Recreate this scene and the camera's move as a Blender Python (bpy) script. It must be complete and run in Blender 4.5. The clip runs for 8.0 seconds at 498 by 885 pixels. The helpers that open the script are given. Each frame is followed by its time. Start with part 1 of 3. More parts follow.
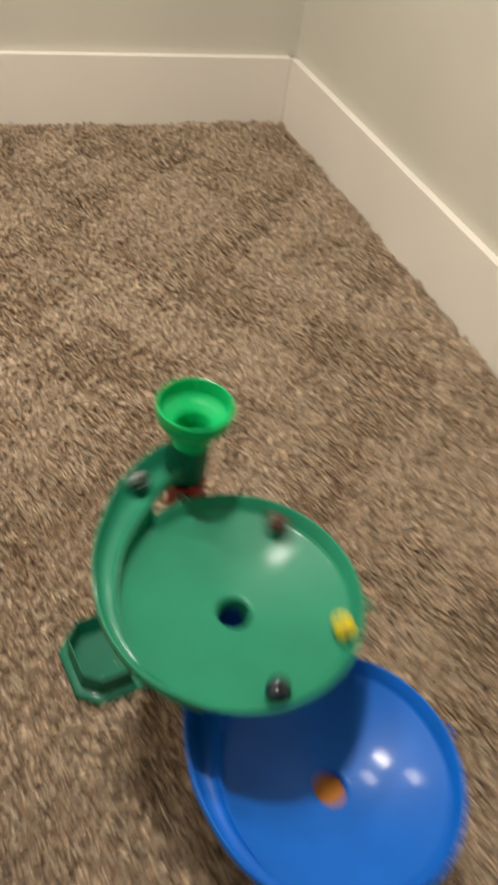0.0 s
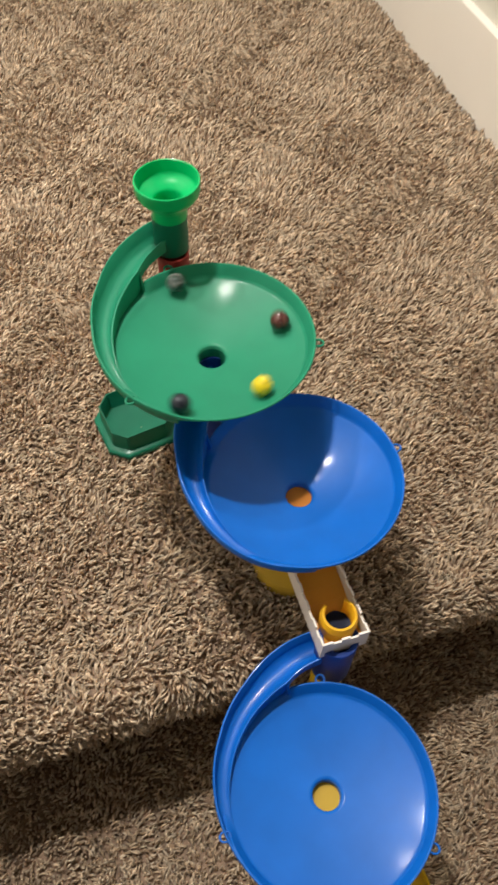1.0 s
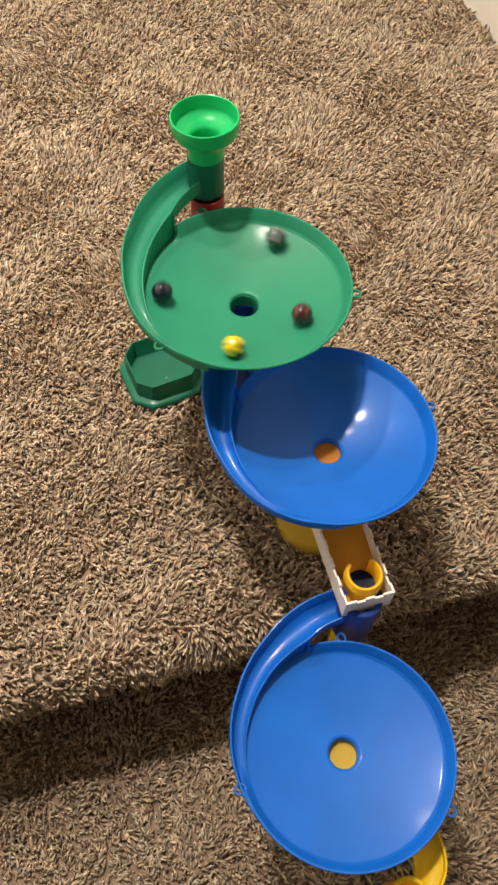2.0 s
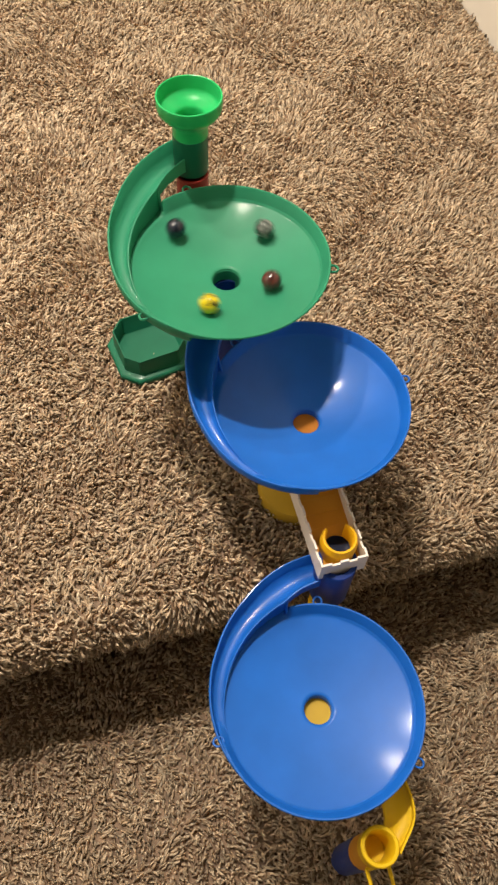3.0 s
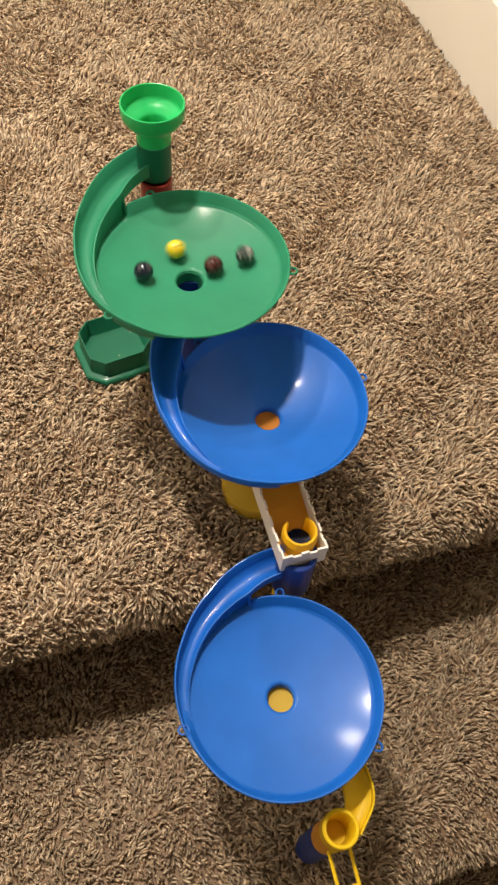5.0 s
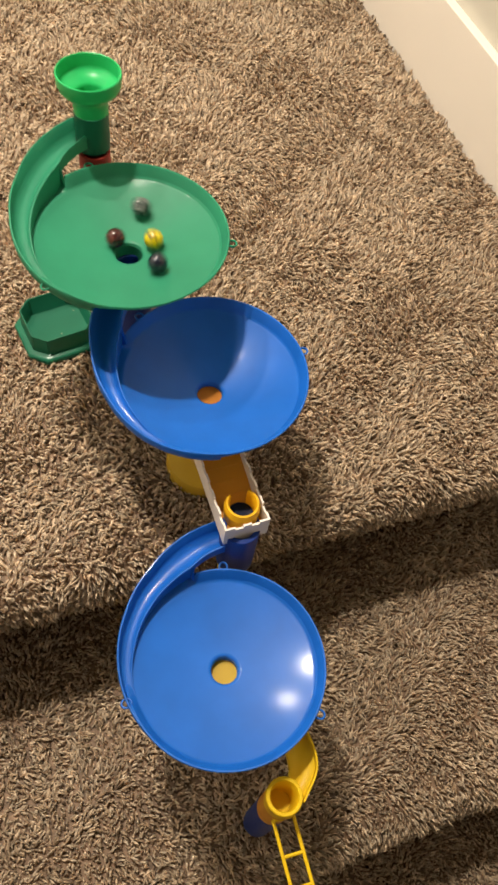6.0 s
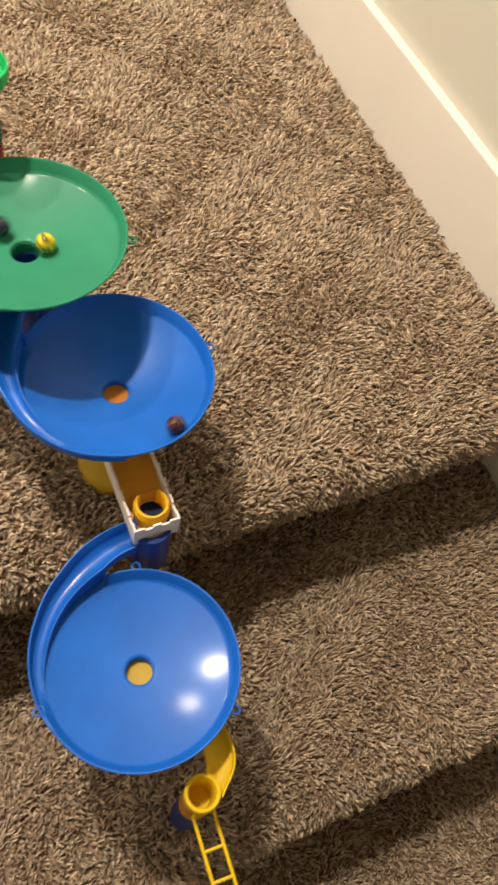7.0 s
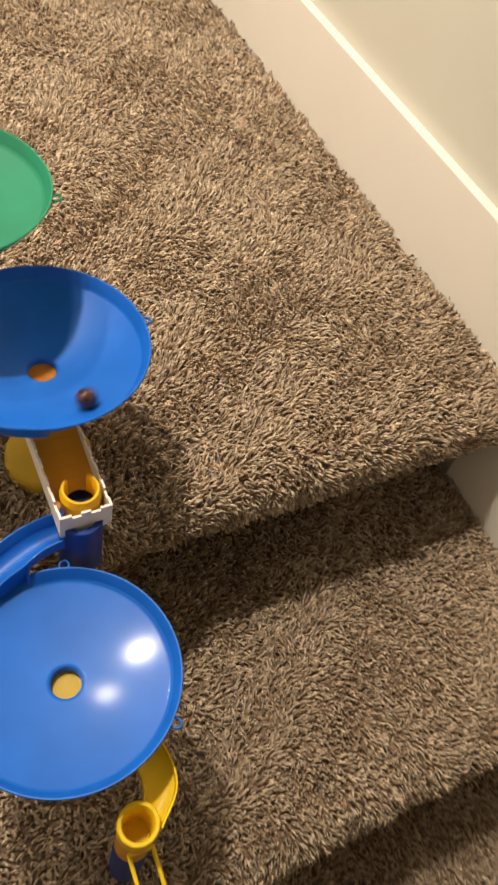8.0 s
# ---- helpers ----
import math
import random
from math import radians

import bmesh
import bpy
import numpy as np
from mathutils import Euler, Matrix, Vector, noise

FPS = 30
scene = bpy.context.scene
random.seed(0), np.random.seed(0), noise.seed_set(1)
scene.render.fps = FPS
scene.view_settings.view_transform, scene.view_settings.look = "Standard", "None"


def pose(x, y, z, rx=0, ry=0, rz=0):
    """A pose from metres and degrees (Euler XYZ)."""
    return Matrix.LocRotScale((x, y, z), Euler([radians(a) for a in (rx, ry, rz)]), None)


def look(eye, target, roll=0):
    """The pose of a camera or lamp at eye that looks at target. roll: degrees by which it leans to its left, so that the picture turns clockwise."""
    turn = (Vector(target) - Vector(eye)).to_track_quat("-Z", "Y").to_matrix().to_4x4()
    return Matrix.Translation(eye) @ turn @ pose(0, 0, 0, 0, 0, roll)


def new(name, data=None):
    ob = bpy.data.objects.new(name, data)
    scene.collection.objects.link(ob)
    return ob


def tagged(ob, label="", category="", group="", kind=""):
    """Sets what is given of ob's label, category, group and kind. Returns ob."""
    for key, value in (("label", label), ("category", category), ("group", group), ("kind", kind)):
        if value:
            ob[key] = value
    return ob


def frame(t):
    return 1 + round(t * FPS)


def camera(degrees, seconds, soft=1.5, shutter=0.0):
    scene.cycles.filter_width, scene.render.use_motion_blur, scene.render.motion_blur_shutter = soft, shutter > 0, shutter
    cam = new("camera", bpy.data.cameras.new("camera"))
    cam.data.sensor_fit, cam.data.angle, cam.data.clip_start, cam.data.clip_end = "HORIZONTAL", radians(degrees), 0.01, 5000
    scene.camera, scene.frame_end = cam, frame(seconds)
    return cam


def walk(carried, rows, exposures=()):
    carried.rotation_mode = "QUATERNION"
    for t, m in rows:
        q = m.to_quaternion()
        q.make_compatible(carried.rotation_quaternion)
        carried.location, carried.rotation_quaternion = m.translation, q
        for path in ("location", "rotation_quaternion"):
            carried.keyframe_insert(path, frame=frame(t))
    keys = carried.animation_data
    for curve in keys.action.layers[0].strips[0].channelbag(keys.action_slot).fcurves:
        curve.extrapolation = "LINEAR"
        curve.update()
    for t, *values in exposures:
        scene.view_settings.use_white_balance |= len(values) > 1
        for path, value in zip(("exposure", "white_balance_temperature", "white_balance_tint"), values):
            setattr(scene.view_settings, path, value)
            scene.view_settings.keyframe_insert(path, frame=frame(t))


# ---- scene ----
cam = camera(36.0, 8.0, soft=2.5, shutter=0.5)
PATH = [
    (0, (-0.669, -0.042, 0.622), (-0.014, 1.236, -0.77), 10.6),
    (0.1, (-0.654, -0.088, 0.64), (-0.012, 1.164, -0.782), 10.0),
    (0.2, (-0.644, -0.13, 0.643), (-0.024, 1.096, -0.81), 9.5),
    (0.3, (-0.637, -0.15, 0.656), (-0.061, 1.035, -0.848), 8.4),
    (0.5, (-0.627, -0.182, 0.665), (-0.13, 0.959, -0.901), 5.8),
    (0.7, (-0.633, -0.191, 0.669), (-0.188, 0.916, -0.937), 4.0),
    (1, (-0.632, -0.183, 0.658), (-0.263, 0.887, -0.992), 1.5),
    (1.2, (-0.632, -0.175, 0.653), (-0.296, 0.872, -1.018), 0.7),
    (1.5, (-0.635, -0.175, 0.647), (-0.332, 0.849, -1.044), 0.3),
    (1.7, (-0.64, -0.175, 0.64), (-0.337, 0.841, -1.056), 1.1),
    (2.8, (-0.641, -0.206, 0.648), (-0.33, 0.78, -1.064), 2.9),
    (3, (-0.638, -0.209, 0.651), (-0.321, 0.776, -1.061), 3.2),
    (3.5, (-0.637, -0.212, 0.652), (-0.303, 0.773, -1.056), 3.8),
    (4, (-0.635, -0.216, 0.649), (-0.287, 0.77, -1.056), 4.3),
    (4.2, (-0.637, -0.217, 0.648), (-0.278, 0.769, -1.054), 4.8),
    (5.3, (-0.64, -0.24, 0.669), (-0.215, 0.739, -1.022), 7.6),
    (5.5, (-0.638, -0.247, 0.672), (-0.194, 0.727, -1.018), 8.4),
    (6, (-0.631, -0.247, 0.654), (-0.127, 0.691, -1.039), 11.2),
    (6.2, (-0.63, -0.25, 0.645), (-0.113, 0.674, -1.052), 11.8),
    (6.5, (-0.634, -0.248, 0.646), (-0.079, 0.646, -1.055), 13.4),
    (6.7, (-0.63, -0.248, 0.649), (-0.052, 0.633, -1.051), 14.3),
    (6.9, (-0.61, -0.247, 0.661), (0.011, 0.607, -1.037), 16.0),
    (7, (-0.602, -0.244, 0.662), (0.033, 0.599, -1.037), 16.7),
    (7.2, (-0.591, -0.237, 0.656), (0.068, 0.595, -1.039), 17.3),
    (7.5, (-0.569, -0.244, 0.622), (0.125, 0.585, -1.061), 18.0),
    (7.8, (-0.577, -0.256, 0.607), (0.151, 0.6, -1.047), 18.0),
    (7.9, (-0.577, -0.268, 0.602), (0.159, 0.631, -1.026), 17.2),
    (8, (-0.581, -0.279, 0.577), (0.173, 0.672, -1.012), 16.9),
    (8.1, (-0.584, -0.291, 0.551), (0.187, 0.714, -0.998), 16.6),
]
walk(cam, [(t, look(eye, target, roll)) for t, eye, target, roll in PATH],
     [(0, -0.48, 5850, 8), (0.5, -0.26, 5700, 8), (1.0, -0.14, 5700, 8), (1.7, -0.05, 5850, 9), (3.2, 0.0, 6350, 10), (8, 0.0, 6300, 10)])

# ---- light ----
world = bpy.data.worlds.new("world")
scene.world = world
world.use_nodes = True
world.node_tree.nodes["Background"].inputs[0].default_value = (1.0, 0.82, 0.62, 1)
world.node_tree.nodes["Background"].inputs[1].default_value = 0.03
scene.view_settings.exposure = 0.0


def overhead_light(x, y, z, power, beam, wide=0.08):
    lamp = bpy.data.lights.new("overhead_light", "AREA")
    lamp.shape, lamp.size, lamp.size_y = "RECTANGLE", wide, wide * 0.7
    lamp.energy, lamp.color = power, (1.0, 0.87, 0.71)
    lamp.spread = radians(beam)
    new("overhead_light", lamp).location = (x, y, z)


# three bulbs of one fitting over the landing
overhead_light(-0.77, 0.42, 1.66, 17.2, 150)
overhead_light(-1.00, 0.90, 1.76, 9.3, 160)
overhead_light(-0.56, 0.60, 1.70, 5.2, 150)
# unseen soft fill added over the lower stairs, to lift the shadows
overhead_light(-0.60, -1.90, 2.22, 2.2, 170, 0.30)


# ---- materials ----
def material(name):
    m = bpy.data.materials.new(name)
    m.use_nodes = True
    nt = m.node_tree
    return m, nt, nt.nodes["Principled BSDF"]


def add(nt, kind, **values):
    n = nt.nodes.new(kind)
    for k, v in values.items():
        n.inputs[k.replace("_", " ")].default_value = v
    return n


def ramp(nt, source, stops):
    r = nt.nodes.new("ShaderNodeValToRGB")
    while len(r.color_ramp.elements) < len(stops):
        r.color_ramp.elements.new(0.5)
    for e, (p, c) in zip(r.color_ramp.elements, stops):
        e.position, e.color = p, (*c, 1)
    nt.links.new(source, r.inputs[0])
    return r


def place(nt):
    return nt.nodes.new("ShaderNodeTexCoord").outputs["Object"]


def plastic(name, colour, rough=0.44, bump=0.025, wear=0.10, thin=0.0):
    """Moulded toy plastic: faint flow marks in the colour, scuffed gloss."""
    m, nt, b = material(name)
    at = place(nt)
    big = add(nt, "ShaderNodeTexNoise", Scale=22.0, Detail=4.0)
    fine = add(nt, "ShaderNodeTexNoise", Scale=420.0, Detail=6.0)
    nt.links.new(at, big.inputs["Vector"])
    nt.links.new(at, fine.inputs["Vector"])
    dark = tuple(c * (1 - wear) for c in colour)
    light = tuple(min(1, c * (1 + wear)) for c in colour)
    tint = ramp(nt, big.outputs[0], [(0.3, dark), (0.7, light)])
    nt.links.new(tint.outputs[0], b.inputs["Base Color"])
    gloss = add(nt, "ShaderNodeMapRange", From_Min=0.3, From_Max=0.7, To_Min=rough * 0.94, To_Max=rough * 1.08)
    nt.links.new(fine.outputs[0], gloss.inputs[0])
    nt.links.new(gloss.outputs[0], b.inputs["Roughness"])
    mid = add(nt, "ShaderNodeTexNoise", Scale=1300.0, Detail=3.0)
    nt.links.new(at, mid.inputs["Vector"])
    skin = add(nt, "ShaderNodeBump", Strength=0.02, Distance=0.00006)
    nt.links.new(mid.outputs[0], skin.inputs["Height"])
    rel = add(nt, "ShaderNodeBump", Strength=bump, Distance=0.0006)
    nt.links.new(skin.outputs[0], rel.inputs["Normal"])
    nt.links.new(big.outputs[0], rel.inputs["Height"])
    nt.links.new(rel.outputs[0], b.inputs["Normal"])
    b.inputs["IOR"].default_value = 1.45
    b.inputs["Specular IOR Level"].default_value = 0.25
    b.inputs["Coat Weight"].default_value = 0.13
    b.inputs["Coat Roughness"].default_value = 0.12
    if thin:
        glow = add(nt, "ShaderNodeBsdfTranslucent", Color=(0.12, 0.85, 0.55, 1))
        both = add(nt, "ShaderNodeMixShader", Fac=thin)
        nt.links.new(b.outputs[0], both.inputs[1])
        nt.links.new(glow.outputs[0], both.inputs[2])
        nt.links.new(both.outputs[0], nt.nodes["Material Output"].inputs[0])
    return m


GREEN = plastic("green_plastic", (0.032, 0.240, 0.134), thin=0.17)
DARK_GREEN = plastic("dark_green_plastic", (0.010, 0.120, 0.066))
LIME = plastic("bright_green_plastic", (0.026, 0.43, 0.125), 0.3)
BLUE = plastic("blue_plastic", (0.010, 0.118, 0.51))
CLEAR_BLUE = plastic("deep_blue_plastic", (0.008, 0.035, 0.22))
YELLOW = plastic("yellow_plastic", (0.74, 0.49, 0.008))
GOLD = plastic("orange_yellow_plastic", (0.78, 0.43, 0.006))
ORANGE = plastic("orange_plastic", (0.42, 0.15, 0.015))
# deep blue darkened further, to paint the shade inside the drop hole
HOLE_SHADE = plastic("hole_shade_blue", (0.003, 0.008, 0.035))
# the yellow with shade put into its colour, for one foot and hole floor
SHADED_YELLOW = plastic("shaded_yellow_plastic", (0.46, 0.30, 0.025))
OCHRE = plastic("ochre_plastic", (0.60, 0.27, 0.02))
RED = plastic("red_plastic", (0.27, 0.028, 0.02))
WHITE = plastic("white_plastic", (0.78, 0.72, 0.66), 0.5)


def wall_paint(name, colour, bump, scale):
    m, nt, b = material(name)
    at = place(nt)
    grain = add(nt, "ShaderNodeTexNoise", Scale=scale, Detail=5.0)
    patch = add(nt, "ShaderNodeTexNoise", Scale=2.2, Detail=4.0)
    for n in (grain, patch):
        nt.links.new(at, n.inputs["Vector"])
    tint = ramp(nt, patch.outputs[0], [(0.3, tuple(c * 0.95 for c in colour)), (0.7, tuple(min(1, c * 1.04) for c in colour))])
    nt.links.new(tint.outputs[0], b.inputs["Base Color"])
    rel = add(nt, "ShaderNodeBump", Strength=bump, Distance=0.002)
    nt.links.new(grain.outputs[0], rel.inputs["Height"])
    nt.links.new(rel.outputs[0], b.inputs["Normal"])
    b.inputs["Roughness"].default_value = 0.6
    return m


WALL = wall_paint("wall_paint", (0.60, 0.575, 0.495), 0.12, 160.0)
TRIM = wall_paint("trim_paint", (0.80, 0.75, 0.675), 0.05, 60.0)
CEILING = wall_paint("ceiling_paint", (0.86, 0.83, 0.77), 0.15, 120.0)


def carpet(name, island):
    m, nt, b = material(name)
    at = place(nt)
    patch = add(nt, "ShaderNodeTexNoise", Scale=120.0, Detail=3.0)
    fibre = add(nt, "ShaderNodeTexNoise", Scale=900.0, Detail=3.0)
    for n in (patch, fibre):
        nt.links.new(at, n.inputs["Vector"])
    shades = [(0.0, (0.38, 0.250, 0.150)), (0.15, (0.54, 0.395, 0.255)), (0.45, (0.67, 0.515, 0.350)), (0.75, (0.79, 0.635, 0.455)), (1.0, (0.87, 0.725, 0.540))]
    if island:
        geo = nt.nodes.new("ShaderNodeNewGeometry")
        tint = ramp(nt, geo.outputs["Random Per Island"], shades)
    else:
        # backing darker than the yarn: shade between the tufts put into its colour
        tint = ramp(nt, fibre.outputs[0], [(0.3, (0.17, 0.105, 0.062)), (0.7, (0.28, 0.19, 0.12))])
    tone = add(nt, "ShaderNodeMapRange", From_Min=0.3, From_Max=0.7, To_Min=0.66, To_Max=1.34)
    nt.links.new(patch.outputs[0], tone.inputs[0])
    grain = add(nt, "ShaderNodeMapRange", From_Min=0.3, From_Max=0.7, To_Min=0.9, To_Max=1.1)
    nt.links.new(fibre.outputs[0], grain.inputs[0])
    both = nt.nodes.new("ShaderNodeMath")
    both.operation = "MULTIPLY"
    nt.links.new(tone.outputs[0], both.inputs[0])
    nt.links.new(grain.outputs[0], both.inputs[1])
    mix = nt.nodes.new("ShaderNodeVectorMath")
    mix.operation = "SCALE"
    nt.links.new(tint.outputs[0], mix.inputs[0])
    nt.links.new(both.outputs[0], mix.inputs["Scale"])
    nt.links.new(mix.outputs[0], b.inputs["Base Color"])
    b.inputs["Roughness"].default_value = 0.6
    b.inputs["Specular IOR Level"].default_value = 0.3
    b.inputs["Sheen Weight"].default_value = 0.15
    # light soaks through the thin wool
    soak = nt.nodes.new("ShaderNodeBsdfTranslucent")
    nt.links.new(mix.outputs[0], soak.inputs[0])
    wool = add(nt, "ShaderNodeMixShader", Fac=0.32 if island else 0.0)
    nt.links.new(b.outputs[0], wool.inputs[1])
    nt.links.new(soak.outputs[0], wool.inputs[2])
    nt.links.new(wool.outputs[0], nt.nodes["Material Output"].inputs[0])
    return m


PILE = carpet("carpet_yarn", True)
BACKING = carpet("carpet_backing", False)


# ---- tools ----
def mesh_of(name, bm, mat, smooth=True):
    bmesh.ops.recalc_face_normals(bm, faces=bm.faces)
    data = bpy.data.meshes.new(name)
    bm.to_mesh(data)
    bm.free()
    data.materials.append(mat)
    if smooth:
        data.shade_smooth()
        data.set_sharp_from_angle(angle=radians(38))
    return data


def part(name, bm, mat, parent=None, label="", smooth=True, m=None):
    ob = new(name, mesh_of(name, bm, mat, smooth))
    ob.parent = parent
    if m is not None:
        ob.matrix_basis = m
    return tagged(ob, label)


def thing(name, label, category, group="", kind="", m=None):
    ob = new(name)
    ob.empty_display_size = 0.02
    if m is not None:
        ob.matrix_basis = m
    return tagged(ob, label, category, group, kind)


def grid_faces(bm, rings, closed_u, closed_v):
    """Skin rows of vertices: rings[i][j], i along v, j along u."""
    vs = [[bm.verts.new(p) for p in r] for r in rings]
    nv, nu = len(vs), len(vs[0])
    for i in range(nv if closed_v else nv - 1):
        for j in range(nu if closed_u else nu - 1):
            a, b, c, d = vs[i][j], vs[i][(j + 1) % nu], vs[(i + 1) % nv][(j + 1) % nu], vs[(i + 1) % nv][j]
            bm.faces.new((a, b, c, d))
    return vs


def lathe(profile, seg=64, bm=None, at=(0, 0, 0), start=0.0, stop=360.0):
    """A closed profile of (r, z) turned round the z axis."""
    bm = bm or bmesh.new()
    full = abs(stop - start) >= 359.9
    n = seg if full else seg + 1
    rings = []
    for r, z in profile:
        rings.append([(at[0] + r * math.cos(radians(start + (stop - start) * k / seg)),
                       at[1] + r * math.sin(radians(start + (stop - start) * k / seg)), at[2] + z) for k in range(n)])
    vs = grid_faces(bm, rings, full, True)
    if not full:
        bm.faces.new([v[0] for v in vs])
        bm.faces.new([v[-1] for v in vs])
    return bm


def tube(r_in, r_out, z0, z1, lip=0.0006, seg=48, **kw):
    return lathe([(r_in, z0), (r_out - lip, z0), (r_out, z0 + lip), (r_out, z1 - lip), (r_out - lip, z1), (r_in + lip, z1), (r_in, z1 - lip)], seg, **kw)


def sweep(path, section, bm=None, caps=True):
    """Skin a closed section, given at each step as a list of points, along a path of steps."""
    bm = bm or bmesh.new()
    vs = grid_faces(bm, [section(p) for p in path], True, False)
    if caps:
        bm.faces.new(vs[0])
        bm.faces.new(vs[-1])
    return bm


def prism(outline, axis, lo, hi, bm=None, bevel=0.0):
    """Extrude an outline of (a, b) along an axis from lo to hi."""
    bm = bm or bmesh.new()
    put = {"x": lambda a, b, h: (h, a, b), "y": lambda a, b, h: (a, h, b), "z": lambda a, b, h: (a, b, h)}[axis]
    vs = grid_faces(bm, [[put(a, b, h) for a, b in outline] for h in (lo, hi)], True, False)
    bm.faces.new(vs[0])
    bm.faces.new(vs[-1])
    if bevel:
        bmesh.ops.bevel(bm, geom=list(bm.edges), offset=bevel, segments=2, affect="EDGES", profile=0.6)
    return bm


def box(x0, x1, y0, y1, z0, z1, bevel=0.0, bm=None):
    return prism([(x0, y0), (x1, y0), (x1, y1), (x0, y1)], "z", z0, z1, bm, bevel)


def lerp(x, table):
    for (a, va), (b, vb) in zip(table, table[1:]):
        if x <= b:
            w = max(0.0, (x - a) / (b - a))
            w = w * w * (3 - 2 * w) if len(table) < 3 else w
            return va + (vb - va) * w
    return table[-1][1]


# ---- structure ----
# LEFT and HIGH set the unseen west wall and ceiling near, for more bounce
LEFT, BACK, RISE, RUN, NOSE = -1.3, 1.386, 0.18, 0.27, 0.070
HIGH = 2.3


def setting(name, bm, mat, label, category):
    return tagged(new(name, mesh_of(name, bm, mat, False)), label, category, kind="structure")


setting("wall_east", box(0.014, 0.13, -3.0, BACK + 0.014, -2.2, HIGH), WALL, "warm grey painted plaster wall beside the stairs", "wall")
setting("wall_north", box(LEFT - 0.13, 0.13, BACK + 0.014, BACK + 0.13, -0.3, HIGH), WALL, "warm grey painted plaster wall behind the landing", "wall")
# unseen west and south walls close the place, kept pale to bounce light
setting("wall_west", box(LEFT - 0.13, LEFT - 0.014, -3.0, BACK + 0.014, -2.2, HIGH), CEILING, "unseen off-white plaster wall, pale to bounce light", "wall")
setting("wall_south", box(LEFT - 0.13, 0.13, -3.13, -3.0, -2.2, HIGH), CEILING, "unseen off-white plaster wall, pale to bounce light", "wall")
setting("ceiling", box(LEFT - 0.13, 0.13, -3.13, BACK + 0.13, HIGH, HIGH + 0.1), CEILING, "white painted flat ceiling", "ceiling")
BASE_H = 0.128
skirt = [(BACK, -0.05), (BACK, BASE_H), (0.02, BASE_H), (-0.055, BASE_H - 0.02), (-2.4, BASE_H - 0.02 - 2.345 * RISE / RUN),
         (-2.4, BASE_H - 0.32 - 2.345 * RISE / RUN), (-0.1, -0.32), (0.05, -0.24), (0.05, -0.05)]
setting("baseboard_east", prism(skirt, "x", 0.0, 0.014, bevel=0.0012), TRIM, "off-white painted flat baseboard following the stairs", "baseboard")
setting("baseboard_north", prism([(BACK, -0.05), (BACK + 0.014, -0.05), (BACK + 0.014, BASE_H), (BACK, BASE_H)], "x", LEFT, 0.0, bevel=0.0012),
        TRIM, "off-white painted flat baseboard", "baseboard")


def step_profile():
    """The carpeted steps from the back wall down, as (y, z, normal y, normal z), about 6 mm apart."""
    r = 0.029
    pts = []

    def straight(a, b, n):
        count = max(1, int(math.hypot(b[0] - a[0], b[1] - a[1]) / 0.006))
        for k in range(count):
            w = k / count
            pts.append((a[0] + (b[0] - a[0]) * w, a[1] + (b[1] - a[1]) * w, *n))

    y, z = BACK, 0.0
    for k in range(9):
        front = 0.009 - RUN * k
        straight((y, z), (front + r, z), (0, 1))
        for a in range(0, 170, 14):
            an = radians(90 + a)
            pts.append((front + r + r * math.cos(an), z - r + r * math.sin(an), math.cos(an), math.sin(an)))
        under = z - 2 * r
        straight((front + r, under), (front + NOSE, under), (0, -1))
        straight((front + NOSE, under), (front + NOSE, z - RISE), (-1, 0))
        y, z = front + NOSE, z - RISE
    straight((y, z), (-3.0, z), (0, 1))
    return pts


PROFILE = step_profile()
bm = bmesh.new()
grid_faces(bm, [[(x, y, z) for x in (LEFT, 0.0)] for y, z, _, _ in PROFILE], False, False)
carpet_floor = setting("floor", bm, BACKING, "carpeted landing and stairs with brown flecked shaggy pile", "carpet")


